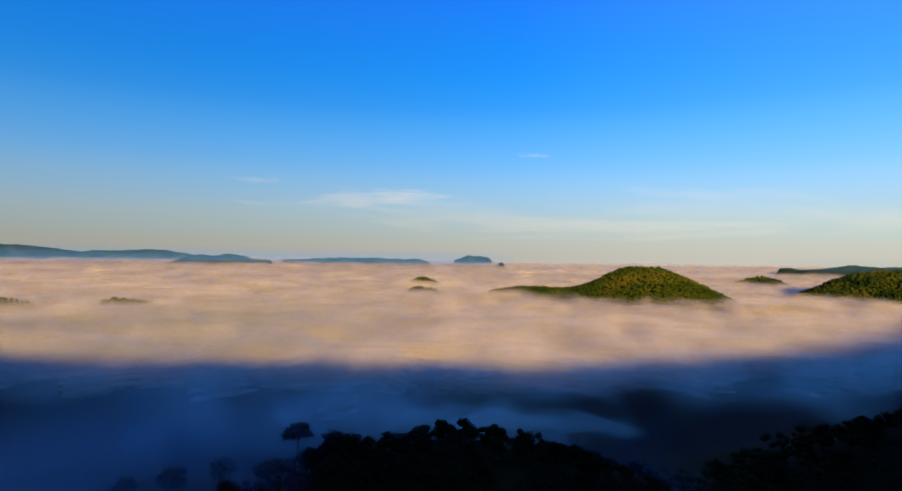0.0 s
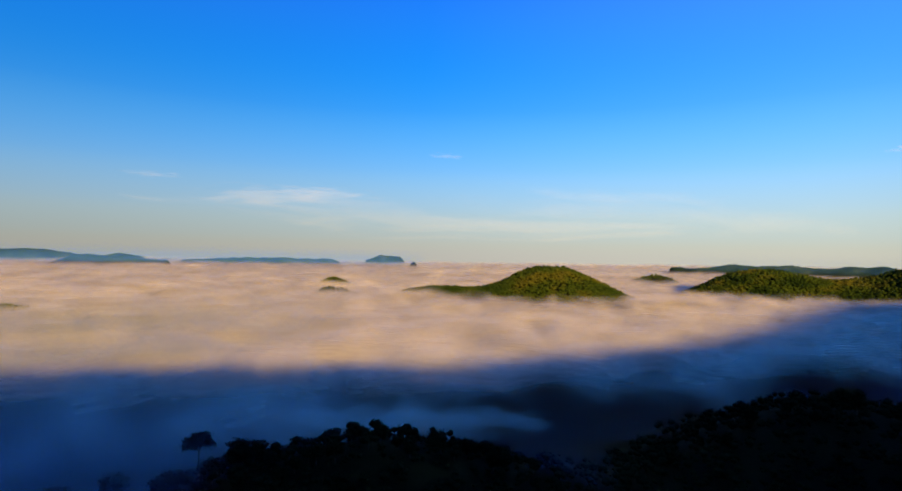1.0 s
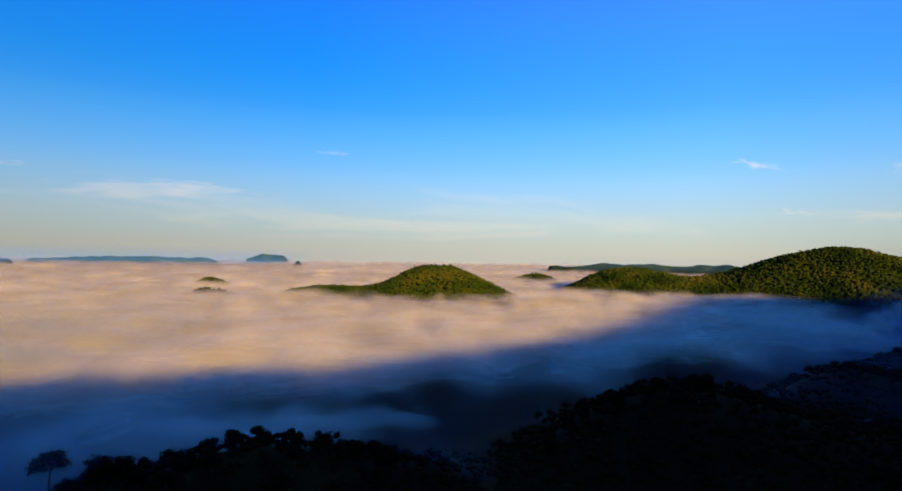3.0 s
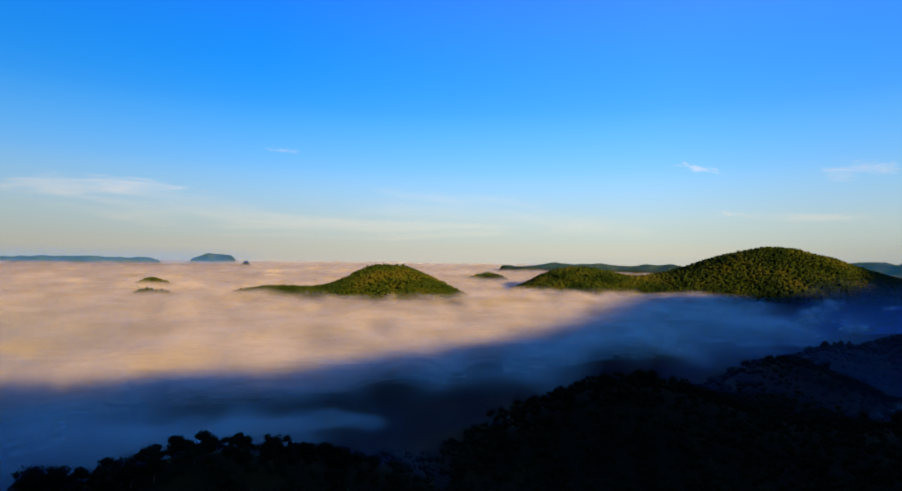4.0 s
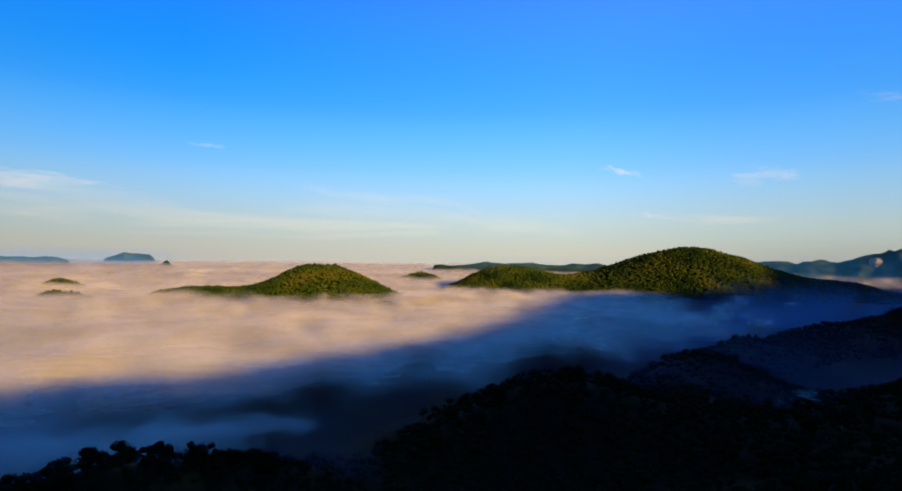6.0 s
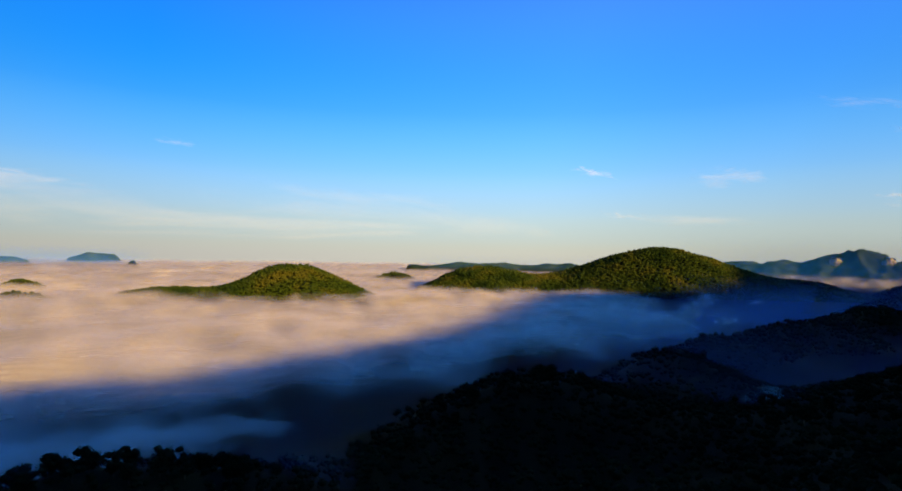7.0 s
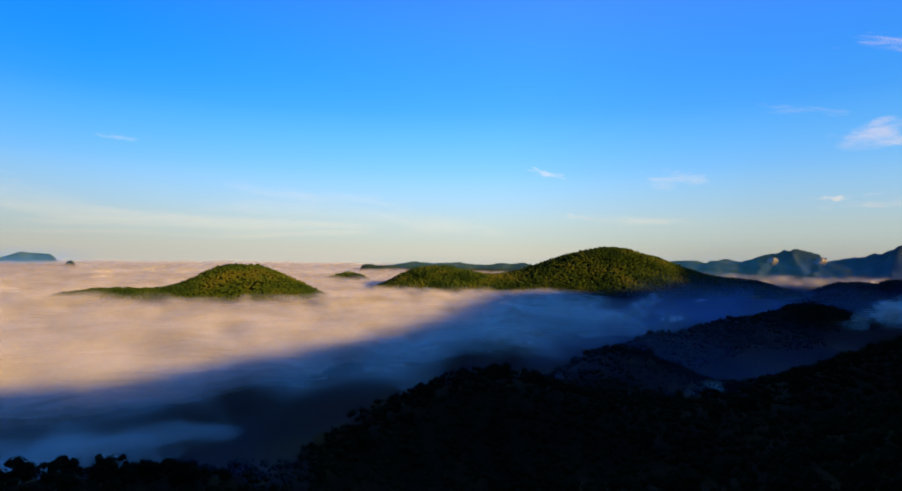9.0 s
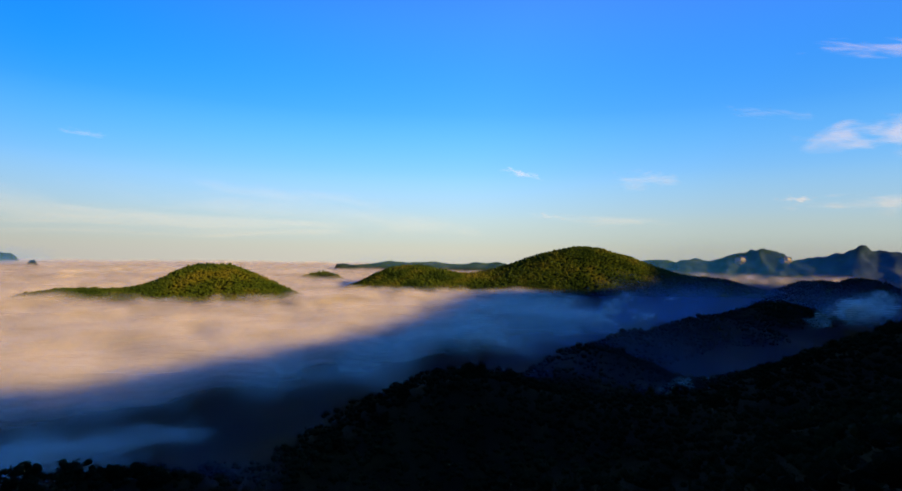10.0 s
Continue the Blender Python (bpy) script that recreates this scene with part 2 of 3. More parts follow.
# ---- far mountains ----
def mountain(name, label, x0, x1, y0, y1, step, height, mat=LEAF_FAR, gullies=16.0):
    xs, ys = np.arange(x0, x1 + step, step), np.arange(y0, y1 + step, step)
    x, y = np.meshgrid(xs, ys)
    z = height(x, y)
    z = z + np.clip((z + 20) / 80, 0, 1) * (13 * rough(x, y, 190, 31) + gullies * (0.35 - np.abs(rough(x, y, 120, 41, 3))) + 4 * rough(x, y, 40, 37, 2))
    return thing(name, grid_mesh(name, xs, ys, z), mat, label, "mountain", kind="structure")


def polar(az, dist):
    return dist * math.sin(radians(az)), dist * math.cos(radians(az))


def crest_line(dist, across, *tops):
    """A range that runs across the view at one distance, with bearings and heights of its tops; buttresses run down its flanks."""
    az_at, top_at = np.array(tops).T

    def height(x, y):
        az, r = np.degrees(np.arctan2(x, y)), np.hypot(x, y)
        side = az * dist / 57.3
        top = np.interp(az + 0.12 * rough(side, r, 60, 71, 2), az_at, top_at) + 3.0 * rough(side, r * 0.3, 70, 73, 3)
        reach = across * (1 + 0.45 * rough(side, r * 0.2, 130, 75, 3))
        return -40 + np.maximum(top + 40, 0) * np.exp(-np.abs((r - dist) / reach) ** 1.5)
    return height


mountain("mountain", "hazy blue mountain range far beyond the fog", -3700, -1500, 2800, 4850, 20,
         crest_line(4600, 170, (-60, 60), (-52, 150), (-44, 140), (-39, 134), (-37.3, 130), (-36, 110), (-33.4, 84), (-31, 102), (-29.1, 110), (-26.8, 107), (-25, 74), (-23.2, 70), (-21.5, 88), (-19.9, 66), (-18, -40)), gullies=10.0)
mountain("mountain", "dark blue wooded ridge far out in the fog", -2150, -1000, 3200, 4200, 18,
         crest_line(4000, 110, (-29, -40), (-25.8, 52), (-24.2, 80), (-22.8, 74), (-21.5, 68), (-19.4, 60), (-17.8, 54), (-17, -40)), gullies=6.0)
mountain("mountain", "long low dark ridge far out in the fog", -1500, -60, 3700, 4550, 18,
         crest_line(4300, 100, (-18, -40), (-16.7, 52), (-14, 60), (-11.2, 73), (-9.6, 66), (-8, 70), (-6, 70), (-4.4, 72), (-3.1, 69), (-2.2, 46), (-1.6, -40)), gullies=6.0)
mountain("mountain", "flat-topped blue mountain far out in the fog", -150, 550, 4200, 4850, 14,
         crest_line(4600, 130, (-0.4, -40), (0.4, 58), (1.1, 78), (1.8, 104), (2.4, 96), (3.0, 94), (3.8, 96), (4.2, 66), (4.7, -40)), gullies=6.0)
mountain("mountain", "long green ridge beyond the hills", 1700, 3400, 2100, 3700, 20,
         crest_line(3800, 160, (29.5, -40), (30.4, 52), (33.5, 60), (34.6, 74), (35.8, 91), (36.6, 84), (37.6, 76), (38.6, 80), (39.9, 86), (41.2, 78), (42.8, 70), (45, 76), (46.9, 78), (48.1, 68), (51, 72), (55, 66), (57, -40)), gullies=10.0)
mountain("mountain", "tall blue mountain range with a pale cliff", 3300, 4850, 200, 2350, 16,
         crest_line(4330, 230, (56, 40), (60, 92), (62, 100), (64, 109), (65.5, 120), (66.7, 102), (67.4, 122), (68.1, 150), (69.2, 162), (70.3, 184), (70.8, 214), (71.3, 186), (72.0, 174), (72.7, 156), (72.9, 130), (73.6, 140), (74.6, 148), (75.8, 142), (76.6, 168), (77.4, 190), (78, 217), (78.7, 194), (79.7, 177), (81, 160), (84, 150), (92, 110)), gullies=56.0)


def cliff(az, dist, wide, foot, head):
    """A pale rock face that breaks the mountain's flank."""
    u, v = np.meshgrid(np.linspace(-1, 1, 15), np.linspace(0, 1, 9))
    x0, y0 = polar(az, dist)
    c, s_ = math.cos(radians(az)), math.sin(radians(az))
    push = 14 * rough(u * 40 + 7, v * 40, 14, 61, 3) - 22 * v
    top = head + 10 * rough(u * 30, u * 0, 12, 63, 2)
    x = x0 + u * wide / 2 * c * (1 - 0.25 * v) - push * s_
    y = y0 - u * wide / 2 * s_ * (1 - 0.25 * v) - push * c
    z = foot + (top - foot) * v
    i = np.arange(u.size).reshape(u.shape)
    me = mesh_from("cliff", np.stack([x, y, z], -1).reshape(-1, 3), np.stack([i[:-1, :-1], i[:-1, 1:], i[1:, 1:], i[1:, :-1]], -1).reshape(-1, 4), False)
    ob = thing("cliff", me, ROCK, "pale limestone cliff high on the blue mountain", "cliff", kind="structure")
    thick = ob.modifiers.new("thickness", "SOLIDIFY")
    thick.thickness = 30.0


cliff(72.75, 4215, 26, 112, 147)
cliff(69.2, 4200, 16, 118, 142)


# ---- forest ----
def clump(seed, rings=2, lumpy=0.35, squash=0.85):
    """A lumpy crown about 1 m in radius, as points and triangles."""
    bm = bmesh.new()
    bmesh.ops.create_icosphere(bm, subdivisions=rings, radius=1.0)
    for v in bm.verts:
        p = v.co * 1.7 + Vector((seed * 7.3, seed * 3.1, seed))
        v.co *= 1 + lumpy * (noise.noise(p) + 0.5 * noise.noise(p * 2.3))
        v.co.z *= squash
    co = np.array([v.co[:] for v in bm.verts])
    tri = np.array([[v.index for v in f.verts] for f in bm.faces])
    bm.free()
    return co, tri


COARSE = [clump(s, 1, 0.32, 0.8 + 0.08 * s) for s in range(8)]


def sprigged(seed, sprigs=10):
    """A small lumpy core with sprays of leaves standing out of it all round."""
    rng = np.random.default_rng(300 + seed)
    co, tri = clump(seed, 1, 0.4, 0.85)
    co = co * 0.8
    way = rng.normal(size=(sprigs, 3))
    way /= np.linalg.norm(way, axis=1)[:, None]
    at = way * rng.uniform(0.72, 1.12, sprigs)[:, None] * np.array([1, 1, 0.85])
    u, v = rng.normal(size=(sprigs, 3)), rng.normal(size=(sprigs, 3))
    u, v = (w / np.linalg.norm(w, axis=1)[:, None] * rng.uniform(0.16, 0.36, sprigs)[:, None] for w in (u, v))
    leaf = np.stack([at - u - v * 0.3, at + u - v * 0.3, at + v], 1).reshape(-1, 3)
    return np.concatenate([co, leaf]), np.concatenate([tri, len(co) + np.arange(sprigs * 3).reshape(-1, 3)])


SPRIGGED = [sprigged(s) for s in range(8)]


def scatter(pieces, x, y, z, r, tall, turn, kind):
    """The pieces, copied to the places given, as one set of points and triangles."""
    all_co, all_tri, base = [], [], 0
    for k, (co, tri) in enumerate(pieces):
        pick = kind == k
        m = pick.sum()
        if not m:
            continue
        c, s = np.cos(turn[pick])[:, None], np.sin(turn[pick])[:, None]
        px = (co[:, 0] * c - co[:, 1] * s) * r[pick][:, None] + x[pick][:, None]
        py = (co[:, 0] * s + co[:, 1] * c) * r[pick][:, None] + y[pick][:, None]
        pz = co[:, 2] * (r * tall)[pick][:, None] + z[pick][:, None]
        all_co.append(np.stack([px, py, pz], -1).reshape(-1, 3))
        all_tri.append((tri[None] + (base + np.arange(m) * len(co))[:, None, None]).reshape(-1, 3))
        base += m * len(co)
    return np.concatenate(all_co), np.concatenate(all_tri)


def forest(name, label, x0, x1, y0, y1, spacing, size, mat, keep, seed, low=-14.0, lumps=1, pieces=None):
    """Crowns side by side over the land between x0..x1, y0..y1, wherever it lies above low and keep() says so."""
    rng = np.random.default_rng(seed)
    x, y = np.meshgrid(np.arange(x0, x1, spacing), np.arange(y0, y1, spacing))
    x = (x + rng.uniform(-0.6, 0.6, x.shape) * spacing).ravel()
    y = (y + rng.uniform(-0.6, 0.6, y.shape) * spacing).ravel()
    z = land(x, y)
    ok = (z > low) & keep(x, y)
    x, y, z = x[ok], y[ok], z[ok]
    n = len(x)
    r = size * rng.uniform(0.4, 1.3, n) * np.where(rng.random(n) < 0.09, 1.15, 1.0)
    tall = rng.uniform(0.7, 1.15, n) * np.where(rng.random(n) < 0.04, 1.15, 1.0)
    close = mat is LEAF_HILL and lumps > 1  # a close canopy, seen from afar
    if close:
        r, tall = size * rng.uniform(0.75, 1.25, n), rng.uniform(0.45, 0.8, n) * np.where(rng.random(n) < 0.07, rng.uniform(1.2, 1.9, n), 1.0)
    z = z + r * tall * 0.8
    if lumps > 1:
        # each crown is a handful of smaller clumps
        tops = np.repeat(np.arange(n), lumps)
        a, e = rng.uniform(0, 2 * math.pi, n * lumps), rng.uniform(-0.2, 1.2, n * lumps)
        x = x[tops] + 0.78 * r[tops] * np.cos(a) * np.cos(e)
        y = y[tops] + 0.78 * r[tops] * np.sin(a) * np.cos(e)
        z = z[tops] + 0.62 * r[tops] * np.sin(e) * tall[tops]
        r, tall, n = r[tops] * rng.uniform(0.5 if close else 0.34, 0.85 if close else 0.66, n * lumps), np.full(n * lumps, 0.55 if close else 0.9), n * lumps
    co, tri = scatter(pieces or COARSE, x, y, z, r, tall, rng.uniform(0, 2 * math.pi, n), rng.integers(0, 8, n))
    return thing(name, mesh_from(name, co, tri, close), mat, label, "forest", kind="stuff")


forest("forest", "sunlit green forest covering a rounded hill in the fog", -60, 980, 1200, 1640, 5.6, 4.2, LEAF_HILL, lambda x, y: 0.33 * x + 0.94 * y < 1680, 1, -8, 3)
forest("forest", "sunlit yellow-green forest covering the largest hill", 1150, 2500, 560, 1600, 6.8, 4.9, LEAF_HILL, lambda x, y: (0.819 * x + 0.574 * y < 2170) & (x > 0.966 * y), 2, -8, 3)
forest("forest", "sunlit green forest on a low hill beside the largest hill", 900, 1500, 1300, 1780, 6.3, 4.7, LEAF_HILL, lambda x, y: (x <= 0.966 * y) & (0.615 * x + 0.788 * y < 2110), 3, -8, 3)
forest("forest", "tree tops of small wooded islets rising out of the fog", -230, 70, 1500, 2180, 5.5, 3.2, LEAF_HILL, lambda x, y: y > 0, 4, -14)
forest("forest", "brown-green tree tops of a low wooded rise in the fog", 1080, 1560, 2150, 2440, 8, 4.6, LEAF_HILL, lambda x, y: y > 0, 5, -10)
forest("forest", "tree tops half drowned in the fog", -1000, -520, 980, 1260, 7, 4.2, LEAF_HILL, lambda x, y: y > 0, 6, -16)
forest("forest", "dark shaded forest on the near slopes and spurs", -420, 640, -60, 420, 8.2, 4.6, LEAF_SHADED, lambda x, y: (y > 35) | (x > 40), 7, -20, 3, SPRIGGED)
forest("forest", "dark shaded forest on the ridges across the valley", 640, 1900, -160, 620, 8.0, 4.6, LEAF_SHADED, lambda x, y: y > -0.05 * x, 8, -18, 2)
forest("forest", "dark shaded forest on the farther ridges", 1900, 2900, 0, 900, 9.0, 4.6, LEAF_SHADED, lambda x, y: y > 0.1 * x, 9, -20)
# unseen open woods added along the ridge behind the lookout to fray its shadow
forest("forest", "unseen open forest added on the ridge crest to soften its shadow", -1500, 560, -340, -80, 6.5, 3.8, LEAF_SHADED, lambda x, y: lattice(np.floor(x / 7), np.floor(y / 7), 5) < np.interp(x, [-1500, -300, 200, 560], [0.7, 0.6, 0.4, 0.15]), 10, 90)


# ---- trees on the near crests ----
def tube(bm, a, b, ra, rb, sides=6):
    a, b = Vector(a), Vector(b)
    turn = (b - a).to_track_quat("Z", "Y")
    rings = [[bm.verts.new(p + turn @ Vector((r * math.cos(k * 2 * math.pi / sides), r * math.sin(k * 2 * math.pi / sides), 0))) for k in range(sides)] for p, r in ((a, ra), (b, rb))]
    for k in range(sides):
        bm.faces.new((rings[0][k], rings[0][(k + 1) % sides], rings[1][(k + 1) % sides], rings[1][k]))


def tree(seed, height, width, depth, flat_base):
    """A tree: a trunk that forks into limbs, and a crown of leaf clumps with loose leaves round them."""
    rng = np.random.default_rng(100 + seed)
    root = new("tree")
    root.empty_display_size = 1.0
    centres = []
    while len(centres) < 34:
        p = rng.uniform(-1, 1, 3)
        q = np.linalg.norm(p)
        if 0.35 < q < 1.0 and p[2] > -flat_base:
            centres.append((p[0] * width / 2 * 0.85, p[1] * width / 2 * 0.85, height - depth / 2 + p[2] * depth / 2 * 0.85))
    fork = height - depth * 0.75
    bm = bmesh.new()
    tube(bm, (0, 0, -1.5), (0.1, 0.05, fork * 0.5), height * 0.028, height * 0.02, 8)
    tube(bm, (0.1, 0.05, fork * 0.5), (0.2, 0, fork), height * 0.02, height * 0.015, 8)
    for c in centres[::4]:
        mid = (c[0] * 0.45 + 0.2, c[1] * 0.45, fork + (c[2] - fork) * 0.5)
        tube(bm, (0.2, 0, fork), mid, height * 0.011, height * 0.007)
        tube(bm, mid, c, height * 0.007, height * 0.002)
    me = bpy.data.meshes.new("trunk")
    bm.to_mesh(me)
    bm.free()
    thing("trunk", me, BARK, parent=root)
    c = np.array(centres)
    n = len(c)
    r = width * rng.uniform(0.11, 0.2, n)
    co, tri = scatter(SPRIGGED, c[:, 0], c[:, 1], c[:, 2], r, np.full(n, 0.75), rng.uniform(0, 6.28, n), rng.integers(0, 8, n))
    # loose leaf sprays that break the outline
    m = n * 52
    own = rng.integers(0, n, m)
    way = rng.normal(size=(m, 3))
    way /= np.linalg.norm(way, axis=1)[:, None]
    at = c[own] + way * r[own][:, None] * rng.uniform(0.7, 1.45, m)[:, None] * np.array([1, 1, 0.8])
    u, v = rng.normal(size=(m, 3)), rng.normal(size=(m, 3))
    size = rng.uniform(0.25, 0.6, m)[:, None]
    u, v = u / np.linalg.norm(u, axis=1)[:, None] * size, v / np.linalg.norm(v, axis=1)[:, None] * size
    leaf = np.stack([at - u, at + v * 0.6, at + u, at - v * 0.6], 1).reshape(-1, 3)
    i = len(co) + np.arange(m)[:, None] * 4
    tri = np.concatenate([tri, i + np.array([[0, 1, 2]]), i + np.array([[0, 2, 3]])])
    thing("crown", mesh_from("crown", np.concatenate([co, leaf]), tri, False), LEAF_SHADED, parent=root)
    return root


SPREADING, ROUND, TALL = "wide-crowned dark tree on the misty slope", "round-crowned dark tree on the shaded crest", "tall narrow dark tree on the shaded crest"
KINDS = [(tree(1, 22, 15, 10, 0.1), SPREADING), (tree(2, 13, 10.5, 9, 0.7), ROUND), (tree(3, 12, 9, 8.5, 0.8), ROUND), (tree(4, 15, 8, 11, 0.9), TALL), (tree(5, 11, 10, 7, 0.5), ROUND)]
USED = set()


def plant(kind, x, y, scale=1.0, sink=0.0):
    first, label = KINDS[kind]
    z = float(land(np.array([x * 1.0]), np.array([y * 1.0]))[0]) - 0.5 - sink
    m = pose(x, y, z, 0, 0, (x * 37 + y * 91) % 360) @ Matrix.Scale(scale, 4)
    if kind in USED:
        ob = copy_thing(first, m)
        ob.matrix_basis = m
    else:
        ob = first
        ob.matrix_basis = m
        USED.add(kind)
    return tagged(ob, label, "tree", "trees on the near crests")


# the lone spreading tree in the mist and the pair beside it
plant(0, -84, 316, 1.15)
plant(1, -58, 284, 1.34)
plant(2, -49, 286, 1.18)
plant(2, -69, 282, 1.1)
plant(4, -87, 277, 1.1)
plant(1, -118, 297, 1.25)
plant(1, -140, 288, 1.35)
plant(2, -159, 278, 1.4)
plant(4, -105, 270, 0.9)
spots = random.Random(5)
for k in range(26):  # along the spur below
    x = -42 + k * 6.0 + spots.uniform(-3, 3)
    plant(spots.choice((1, 2, 2, 4, 4, 2)), x, 288 + spots.uniform(-26, 16), spots.uniform(0.65, 0.95), spots.uniform(0.6, 2.0))
for k in range(26):  # along the darker spur beside it
    x = 150 + k * 8.0 + spots.uniform(-3, 3)
    plant(spots.choice((1, 2, 4, 4, 2, 3)), x, 300 - 0.12 * (x - 150) + spots.uniform(-26, 18), spots.uniform(0.55, 1.15), spots.uniform(1.5, 5.0))
for k in range(22):  # along the flank that climbs away
    x = 330 + k * 15 + spots.uniform(-5, 5)
    plant(spots.choice((1, 2, 4, 3)), x, 158 - 0.22 * (x - 330) + spots.uniform(-14, 14), spots.uniform(0.6, 1.0))


# ---- fog ----
def density(x, y):
    at = [-2000, -300, -100, 40, 150, 250, 460, 700, 900, 1200, 1500, 1750, 2000, 3000]
    edge = np.interp(x, at, [230, 230, 250, 320, 385, 405, 395, 385, 430, 600, 760, 950, 1450, 2450])
    d = np.clip((y - edge) / np.interp(x, at, [320, 320, 280, 220, 180, 190, 260, 340, 390, 400, 400, 400, 400, 330]), 0, 1)
    d = np.maximum(d, 0.6 * np.clip((x - 2400) / 400, 0, 1) * np.clip((y - 550) / 300, 0, 1))
    # thin mist left lying between the ridges
    d = np.maximum(d, 0.24 * np.clip((x - 330) / 150, 0, 1) * np.clip((y - 280) / 150, 0, 1))
    d = np.clip(d, 0, 1)
    # low clouds that have come loose from it
    d = d + bump(x, y, 40, 362, 0.10, 90, 34, -12) + bump(x, y, -65, 372, 0.3, 90, 30) + bump(x, y, 844, 560, 0.55, 60, 40) + bump(x, y, 915, 500, 0.55, 50, 32)
    d = d + bump(x, y, 854, 680, 0.5, 80, 50) + bump(x, y, 876, 815, 0.4, 90, 55) + bump(x, y, 1297, 765, 0.5, 90, 45) + bump(x, y, 620, 640, 0.3, 120, 40, -20)
    d = d + bump(x, y, 1325, 300, 0.9, 110, 50) + bump(x, y, 1683, 322, 0.6, 100, 55) + bump(x, y, 1090, 292, 0.5, 80, 35) + bump(x, y, 505, 238, 0.3, 40, 25)
    d = d + bump(x, y, 900, 672, 0.8, 190, 80, -32) + bump(x, y, 1660, 345, 0.8, 210, 60) + bump(x, y, 1180, 245, 0.5, 110, 35)
    # banked up against the feet of the hills
    d = d + bump(x, y, 800, 1440, 0.35, 130, 70, 25) + bump(x, y, 1010, 1500, 0.4, 110, 80, 33) + bump(x, y, 60, 1500, 0.25, 120, 60) + bump(x, y, 1250, 1230, 0.3, 160, 50, 45)
    return d + bump(x, y, -60, 1540, 0.25, 120, 40) + bump(x, y, -70, 2030, 0.2, 120, 40) + bump(x, y, -700, 1060, 0.25, 200, 60, -30)


def billow(x, y, size, seed):
    """Rounded swells with creases between them, about -1..1."""
    return 3.2 * np.abs(rough(x, y, size, seed, 2)) - 0.8


def spread(middle, tight, end_low, end_high, count):
    """Lines that lie close round the middle and ever wider towards both ends."""
    low, high = (math.asinh((end - middle) / tight) for end in (end_low, end_high))
    return middle + tight * np.sinh(np.linspace(low, high, count))


FOG_X, FOG_Y = np.meshgrid(spread(350, 700, -4850, 4850, 250), spread(750, 420, 60, 4850, 190))
FOG_DEPTH = density(FOG_X, FOG_Y)
FOG_FAR = np.minimum(np.hypot(FOG_X, FOG_Y) / 4850, 1.0)
FOG_SWELL = (9 * rough(FOG_X, FOG_Y, 420, 50, 2) + 5.5 * billow(FOG_X, FOG_Y, 170, 52) + 1.4 * billow(FOG_X, FOG_Y, 80, 54)) * (1 - 0.6 * FOG_FAR)
FOG_LAND = land(FOG_X, FOG_Y)
FOG_TOP = -8 + 65 * FOG_FAR**2 + FOG_SWELL + 12 * (np.minimum(FOG_DEPTH, 1) - 1) + 14 * np.maximum(FOG_DEPTH - 1, 0)


def fog_shell(lift, thick, wispy=0.0, rise=0.0):
    """A shell of fog, so many metres above or below the fog's top."""
    z = FOG_TOP + lift + 0.25 * max(lift, 0) * rough(FOG_X, FOG_Y, 140, 60 + int(lift), 2)
    ny, nx = FOG_X.shape
    i = np.arange(nx * ny).reshape(ny, nx)
    quads = np.stack([i[:-1, :-1], i[:-1, 1:], i[1:, 1:], i[1:, :-1]], -1).reshape(-1, 4)
    me = mesh_from("fog", np.stack([FOG_X, FOG_Y, z], -1).reshape(-1, 3), quads)
    me.attributes.new("fog_depth", "FLOAT", "POINT").data.foreach_set("value", FOG_DEPTH.astype(np.float32).ravel())
    room = np.clip((z - FOG_LAND + 2) / 7, 0, 1)
    me.attributes.new("fog_room", "FLOAT", "POINT").data.foreach_set("value", (room * room * (3 - 2 * room)).astype(np.float32).ravel())
    return thing("fog", me, fog_material("fog", thick, wispy, rise), "sea of pale morning fog filling the valley", "fog", kind="stuff")


for lift, thick, wispy, rise_off in ((-22, 0.95, 0.0, 0.4), (-15, 0.5, 0.1, 0.1), (-10, 0.42, 0.2, 0.08), (-6, 0.36, 0.3, 0.1), (-2.5, 0.3, 0.4, 0.15), (1, 0.22, 0.6, 0.2), (4.5, 0.14, 0.8, 0.28), (8.5, 0.09, 1.0, 0.36)):
    fog_shell(lift, thick, wispy, rise_off)


